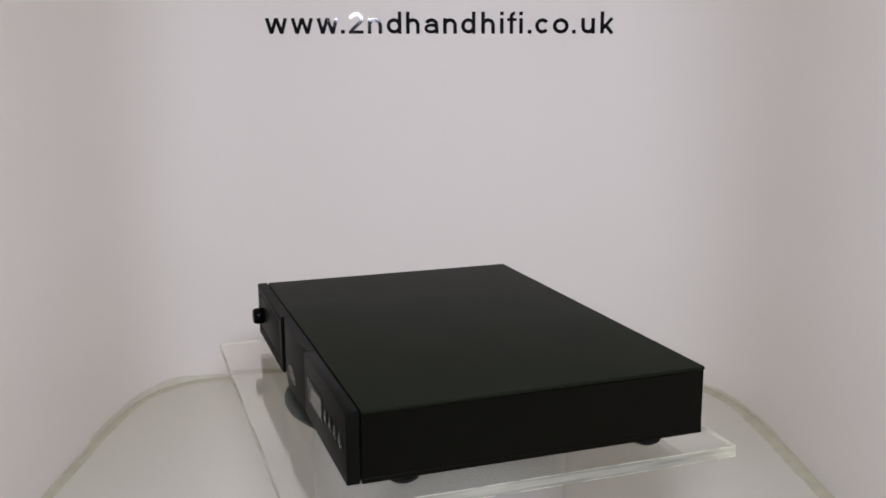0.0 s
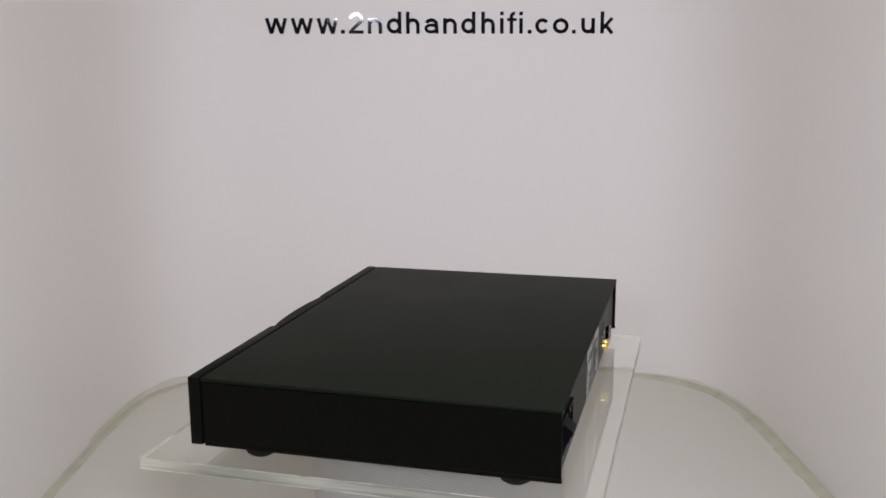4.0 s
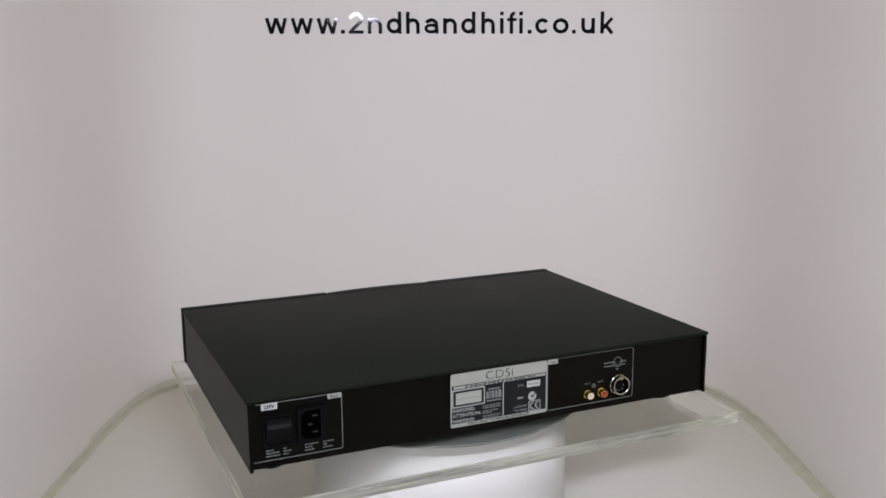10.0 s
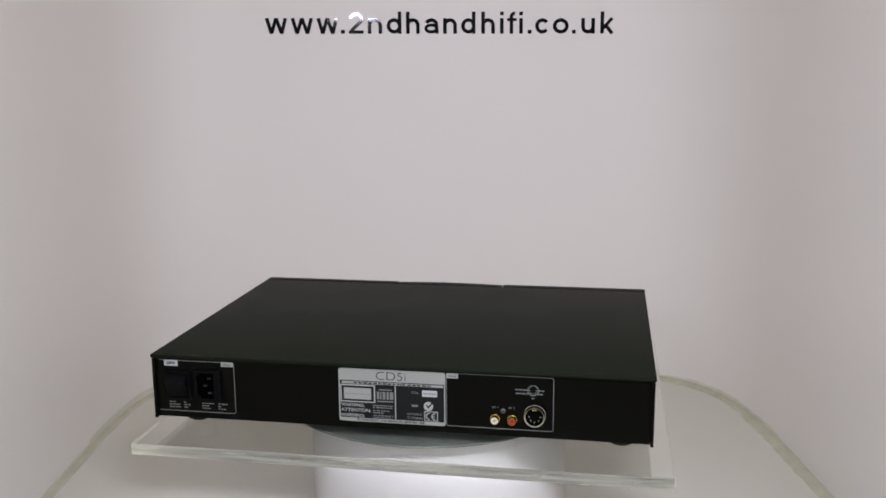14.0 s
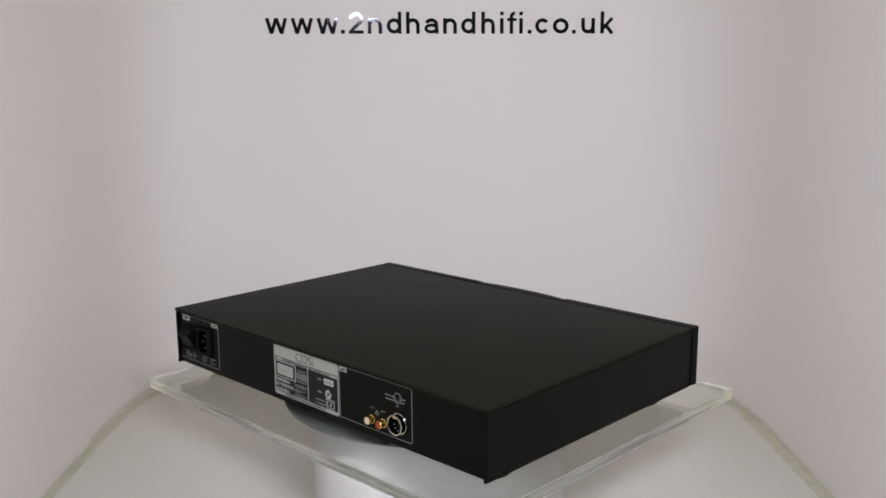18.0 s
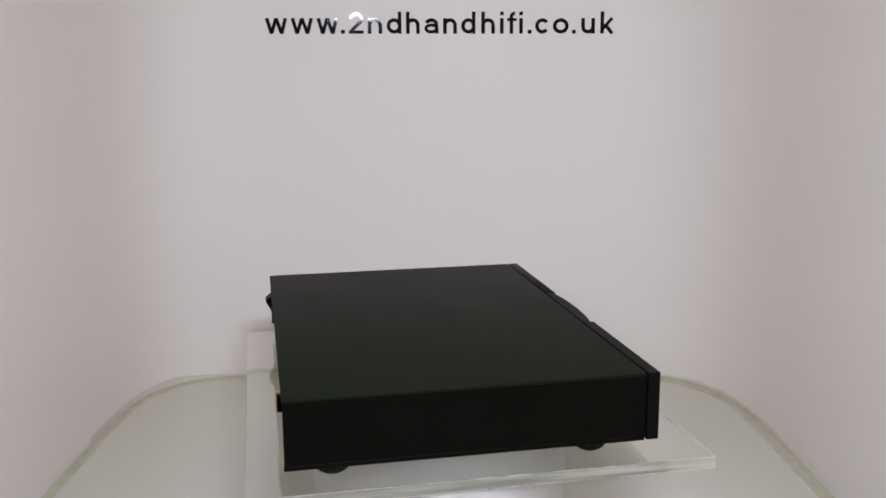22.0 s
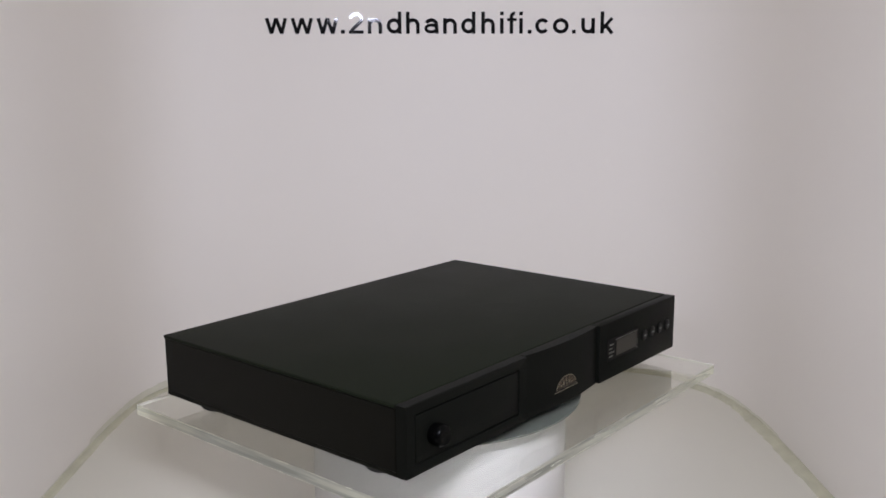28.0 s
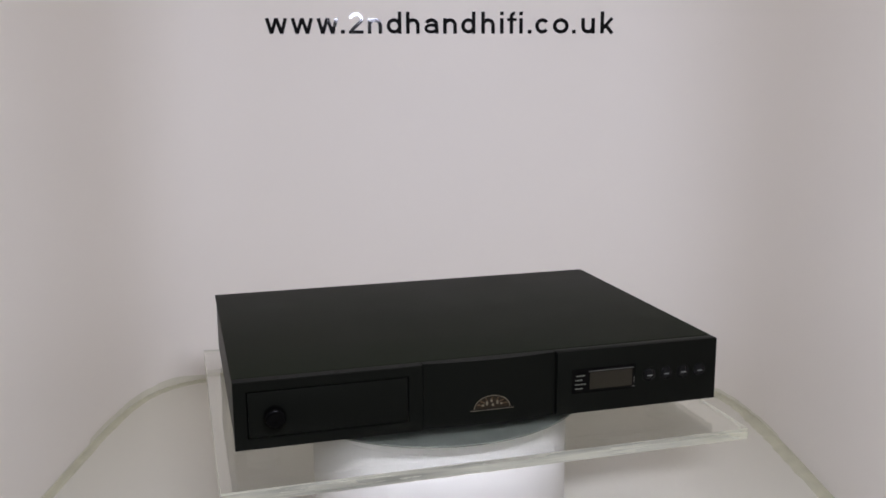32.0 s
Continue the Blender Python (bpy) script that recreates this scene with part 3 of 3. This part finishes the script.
def build_rating_label(player, y):
    lab = ppart("rating_label", outline(rounded(-0.0466, 0.0446, 0.0064, 0.0527, 0.0022), y - 0.0006, y - 0.0001), PRINT_BLACK, player,
                "silver and black rating label")
    o = y - 0.0006
    ppart("label_header", outline(rounded(-0.0466, 0.0446, 0.0424, 0.0527, 0.0020), o - 0.0003, o), SILVER, lab)
    ppart("label_footer", outline(rounded(-0.0466, 0.0446, 0.0064, 0.0092, 0.0008), o - 0.0003, o), SILVER, lab)
    ppart("label_border", ring_line(rounded(-0.0468, 0.0448, 0.0062, 0.0529, 0.0022), rounded(-0.0458, 0.0438, 0.0072, 0.0519, 0.0016), o - 0.0004, o), SILVER, lab)
    ppart("model_lettering", glyphs("CD5i", -0.0142, 0.0112, 0.0440, 0.0510, o - 0.0003, depth=0.0002, weight=-0.020), PRINT_BLACK, lab)
    ppart("header_rule", bar(-0.0440, 0.0430, 0.0396, 0.0416, o, -0.0003), SILVER, lab)
    for k in range(16):
        x = -0.0335 + 0.0042 * k
        ppart("fine_print", words(x, x + 0.0034, 0.0401, 0.0411, o - 0.0003, -0.0002), PRINT_BLACK, lab)
    ppart("divider", bar(0.0018, 0.0026, 0.0093, 0.0394, o, -0.0003), PRINT_WHITE, lab)
    ppart("laser_notice", outline(rounded(-0.0454, -0.0152, 0.0232, 0.0388, 0.0004), o - 0.0003, o), PRINT_WHITE, lab)
    ppart("laser_notice_border", outline(rounded(-0.0443, -0.0164, 0.0243, 0.0377, 0.0003), o - 0.0005, o - 0.0003), PRINT_BLACK, lab)
    ppart("laser_notice_field", outline(rounded(-0.0422, -0.0186, 0.0259, 0.0360, 0.0002), o - 0.0007, o - 0.0005), SILVER, lab)
    ppart("fine_print", words(-0.0415, -0.0192, 0.0305, 0.0309, o - 0.0007, -0.0001), PRINT_GREY, lab)
    # disc mark as plain bars
    for k, (a, b) in enumerate(((-0.0138, -0.0116), (-0.0108, -0.0098), (-0.0088, -0.0064), (-0.0054, -0.0034), (-0.0026, 0.0004))):
        ppart("disc_mark", bar(a, b, 0.0268, 0.0334, o, -0.0003), PRINT_GREY, lab)
    ppart("disc_mark", bar(-0.0120, -0.0008, 0.0346, 0.0356, o, -0.0003), PRINT_GREY, lab)
    ppart("disc_mark", bar(-0.0134, 0.0004, 0.0244, 0.0254, o, -0.0003), PRINT_GREY, lab)
    for txt, x1, z in (("WARNING:", -0.0248, 0.0190), ("ATTENTION:", -0.0190, 0.0145), ("WARNING:", -0.0248, 0.0098)):
        ppart("warning_lettering", glyphs(txt, -0.0452, x1, z, z + 0.0031, o, depth=0.0003, weight=0.008), PRINT_WHITE, lab)
    for z, ends in ((0.0206, 0.0006), (0.0188, -0.0004), (0.0160, -0.0030), (0.0142, -0.0072), (0.0116, 0.0000), (0.0098, -0.0022)):
        ppart("fine_print", words(-0.0172, ends, z, z + 0.0008, o, -0.0003), PRINT_GREY, lab)
    ppart("footer_lettering", glyphs("PLEASE READ THE MANUAL BEFORE USE", -0.0312, 0.0272, 0.0070, 0.0088, o - 0.0003, depth=0.0002, weight=0.01), PRINT_BLACK, lab)
    ppart("serial_caption", glyphs("S/No.", 0.0160, 0.0224, 0.0330, 0.0352, o, depth=0.0002), PRINT_GREY, lab)
    ppart("serial_sticker", bar(0.0252, 0.0378, 0.0312, 0.0366, o, -0.0004), PAPER, lab)
    for k in range(6):
        ppart("serial_bar", bar(0.0264 + 0.0018 * k, 0.0276 + 0.0018 * k, 0.0329, 0.0349, o - 0.0004, -0.0001), PRINT_GREY, lab)
    ppart("approval_code", bar(0.0160, 0.0214, 0.0218, 0.0236, o, -0.0002), PRINT_GREY, lab)
    ppart("approval_disc", lathe([(0, 0), (0.0040, 0), (0.0040, 0.0003), (0, 0.0003)], pose(0.0304, o, 0.0227, 90), 24), PRINT_WHITE, lab)
    ppart("approval_tick", outline([(0.0284, 0.0238), (0.0304, 0.0208), (0.0340, 0.0256), (0.0330, 0.0262), (0.0304, 0.0226), (0.0292, 0.0244)], o - 0.0005, o - 0.0003),
          PRINT_BLACK, lab)
    for txt, z, x1 in (("CONFORMS", 0.0142, 0.0250), ("TO EN", 0.0108, 0.0184)):
        ppart("conformity_lettering", glyphs(txt, 0.0122, x1, z, z + 0.0019, o, depth=0.0002), PRINT_GREY, lab)
    ppart("fine_print", words(0.0192, 0.0252, 0.0109, 0.0125, o, -0.0002), PRINT_GREY, lab)
    ppart("conformity_field", bar(0.0268, 0.0384, 0.0098, 0.0184, o, -0.0002), PRINT_WHITE, lab)
    ppart("conformity_field_black", bar(0.0275, 0.0377, 0.0105, 0.0177, o - 0.0002, -0.0001), PRINT_BLACK, lab)
    for cx in (0.0310, 0.0358):
        arc = [(cx + r * math.cos(radians(a)), 0.0141 + r * math.sin(radians(a))) for r, angles in ((0.0030, range(80, 281, 20)), (0.0021, range(280, 79, -20))) for a in angles]
        ppart("conformity_arc", outline(arc, o - 0.0005, o - 0.0003), PRINT_WHITE, lab)
    ppart("conformity_arm", bar(0.0336, 0.0356, 0.0137, 0.0145, o - 0.0003, -0.0002), PRINT_WHITE, lab)


def build_power_inlet(player, panel, y):
    bm = bmesh.new()
    bend_top = [(-0.1422 + 0.0018 * math.sin(radians(a)), 0.0502 + 0.0018 * math.cos(radians(a))) for a in range(0, 91, 18)]
    bend_low = [(-0.1422 + 0.0018 * math.cos(radians(a)), 0.0078 - 0.0018 * math.sin(radians(a))) for a in range(0, 91, 18)]
    ribbon(bm, [(-0.2085, 0.0520), *bend_top, *bend_low, (-0.2112, 0.0060)], 0.0005, y - 0.0003)
    ppart("power_outline", bm, PRINT_GREY, panel)
    s = ppart("voltage_sticker", bar(-0.2042, -0.1918, 0.0470, 0.0522, y - 0.0003, -0.0003), PAPER, player, "white voltage sticker")
    ppart("voltage_lettering", glyphs("230V", -0.2022, -0.1937, 0.0482, 0.0510, y - 0.0006, depth=0.0002, weight=0.03), PRINT_BLACK, s)
    t = ppart("inlet_caption", bar(-0.1518, -0.1408, 0.0484, 0.0524, y - 0.0003, -0.0003), SILVER, player, "silver caption tab")
    ppart("caption_lettering", glyphs("Power", -0.1496, -0.1430, 0.0494, 0.0513, y - 0.0006, depth=0.0002), PRINT_BLACK, t)
    # rocker switch in its bezel
    sw = ppart("power_switch", ring_line(rounded(-0.2042, -0.1806, 0.0166, 0.0428, 0.0012), rounded(-0.2022, -0.1826, 0.0184, 0.0410, 0.0008), y - 0.0022, y), SWITCH, player,
               "black mains rocker switch")
    bm = bmesh.new()
    side = [(y - 0.0006, 0.0190), (y - 0.0026, 0.0202), (y - 0.0046, 0.0262), (y - 0.0092, 0.0335), (y - 0.0086, 0.0354), (y - 0.0030, 0.0400), (y - 0.0006, 0.0406)]
    a = [bm.verts.new((-0.2018, yy, z)) for yy, z in side]
    b = [bm.verts.new((-0.1830, yy, z)) for yy, z in side]
    bm.faces.new(a)
    bm.faces.new(b[::-1])
    for k in range(len(side)):
        j = (k + 1) % len(side)
        bm.faces.new((a[k], a[j], b[j], b[k]))
    bmesh.ops.bevel(bm, geom=bm.edges[:], offset=0.0005, segments=2, affect="EDGES")
    ppart("rocker", bm, SWITCH, sw, "", True)
    # mains inlet with three blades
    iec = ppart("mains_inlet", ring_line([(-0.1772, 0.0164), (-0.1772, 0.0445), (-0.1700, 0.0445), (-0.1525, 0.0445), (-0.1525, 0.0164), (-0.1700, 0.0164)],
                                         [(-0.1742, 0.0222), (-0.1742, 0.0390), (-0.1700, 0.0424), (-0.1586, 0.0424), (-0.1586, 0.0188), (-0.1700, 0.0188)], y - 0.0030, y), SWITCH, player, "black mains inlet socket")
    ppart("socket_floor", block(-0.1742, -0.1556, y - 0.0006, y - 0.0001, 0.0188, 0.0424), SOCKET, iec)
    for x, z in ((-0.1628, 0.0372), (-0.1668, 0.0306), (-0.1628, 0.0240)):
        ppart("blade", block(x - 0.0018, x + 0.0018, y - 0.0024, y - 0.0002, z - 0.0006, z + 0.0006, 0.0002, 1), BLADE, iec)
    for x, widths in ((-0.2018, (0.0060, 0.0102, 0.0114)), (-0.1882, (0.0022, 0.0060, 0.0038)), (-0.1712, (0.0108, 0.0062, 0.0076)), (-0.1564, (0.0092, 0.0034, 0.0082))):
        for k, w in enumerate(widths):
            z = 0.0148 - 0.0023 * k
            ppart("fine_print", words(x, x + w, z - 0.0012, z - 0.0004, y, -0.0003), PRINT_GREY, panel)


def build_outputs(player, panel, y):
    ppart("output_outline", ring_line(rounded(0.0454, 0.1345, 0.0064, 0.0528, 0.0020), rounded(0.0459, 0.1340, 0.0069, 0.0523, 0.0016), y - 0.0003, y), PRINT_GREY, panel)
    t = ppart("output_caption", bar(0.0456, 0.0555, 0.0484, 0.0526, y - 0.0003, -0.0003), SILVER, player, "silver caption tab")
    ppart("caption_lettering", glyphs("Output", 0.0474, 0.0538, 0.0494, 0.0513, y - 0.0006, depth=0.0002), PRINT_BLACK, t)
    for x, mat, txt, tx in ((0.0865, RCA_WHITE, "ch 1", 0.0838), (0.1007, RCA_RED, "ch 2", 0.0976)):
        m = pose(x, y, 0.0154, 90)
        jack = ppart("phono_socket", lathe([(0.0039, 0), (0.0039, 0.0010), (0.0034, 0.0012), (0.0034, 0.0060), (0.0032, 0.0063), (0.0030, 0.0063), (0.0029, 0.0004), (0.0039, 0)], m, 32),
                     GOLD, player, "gold-plated phono socket", True)
        ppart("insulator", lathe([(0.0029, 0.0004), (0.0029, 0.0059), (0.0012, 0.0059), (0.0012, 0.0004), (0.0029, 0.0004)], m, 28), mat, jack, "", True)
        ppart("socket_hole", lathe([(0, 0.0006), (0.0013, 0.0006), (0.0013, 0.0012), (0, 0.0012)], m, 16), DARK, jack)
        ppart("channel_lettering", glyphs(txt, tx, tx + 0.0052, 0.0244, 0.0262, y, depth=0.0002), PRINT_GREY, panel)
    ppart("panel_screw", lathe([(0, 0), (0.0022, 0), (0.0020, 0.0008), (0.0012, 0.0012), (0, 0.0013)], pose(0.0930, y, 0.0222, 90), 20), DULL, player, "small dull panel screw", True)
    m = pose(0.1192, y, 0.0199, 90)
    din = ppart("din_socket", lathe([(0.0079, 0), (0.0079, 0.0046), (0.0073, 0.0046), (0.0073, 0.0004), (0.0079, 0)], m, 44), KNOB, player, "round DIN socket with nickel rims", True)
    ppart("flange", lathe([(0.0079, 0), (0.0091, 0), (0.0091, 0.0007), (0.0087, 0.0011), (0.0079, 0.0011), (0.0079, 0)], m, 44), CHROME, din, "nickel flange", True)
    ppart("rim", lathe([(0.0079, 0.0044), (0.0085, 0.0046), (0.0087, 0.0052), (0.0085, 0.0058), (0.0078, 0.0060), (0.0073, 0.0056), (0.0073, 0.0044), (0.0079, 0.0044)], m, 44),
          CHROME, din, "nickel front rim", True)
    ppart("socket_insert", lathe([(0, 0.0004), (0.0072, 0.0004), (0.0072, 0.0012), (0, 0.0012)], m, 32), KNOB, din)
    ppart("socket_key", block(0.1172, 0.1212, y - 0.0056, y - 0.0012, 0.0254, 0.0270, 0.0004, 1), GOLD, din)
    for a in (0, 45, 90, 135, 180):
        ppart("contact", lathe([(0, 0), (0.0006, 0), (0.0006, 0.0003), (0, 0.0003)],
                               pose(0.1192 + 0.0046 * math.cos(radians(a)), y - 0.0012, 0.0189 - 0.0046 * math.sin(radians(a)), 90), 10), PRINT_GREY, din)
    # socket wiring diagram
    c = lambda r, n=28: [(0.1176 + r * math.cos(2 * math.pi * k / n), 0.0410 + r * math.sin(2 * math.pi * k / n)) for k in range(n)]
    ppart("pin_diagram", ring_line(c(0.0046), c(0.0040), y - 0.0003, y), PRINT_GREY, panel)
    for a in (0, 45, 90, 135, 180):
        ppart("diagram_dot", lathe([(0, 0), (0.0006, 0), (0.0006, 0.0002), (0, 0.0002)], pose(0.1176 + 0.0028 * math.cos(radians(a)), y, 0.0410 - 0.0028 * math.sin(radians(a)), 90), 8), PRINT_GREY, panel)
    for x0, x1, z in ((0.1030, 0.1128, 0.0414), (0.1036, 0.1134, 0.0382), (0.1214, 0.1266, 0.0412), (0.1214, 0.1256, 0.0382), (0.1162, 0.1190, 0.0345)):
        ppart("fine_print", words(x0, x1, z - 0.0005, z + 0.0004, y, -0.0003), PRINT_GREY, panel)


def build_player():
    player = holder("disc_player", pose(0, 0, PLATE_TOP), label="slim black hi-fi disc player standing on the clear plate", category="disc player")
    build_case(player)
    build_fascia(player)
    build_rear(player)
    return player


build_booth()
build_room()
build_bead()
build_wall_lettering()
build_pedestal()
disc = build_disc()
plate = build_plate()
player = build_player()


def motions():
    times = [float(k) for k in range(33)]
    for thing, x, z in ((player, 0, PLATE_TOP), (plate, 0, PLATE_LOW), (disc, -0.004, PLATE_LOW - 0.0030)):
        walk(thing, [(t, pose(x, 0, z, 0, 0, turn(t))) for t in times])


motions()
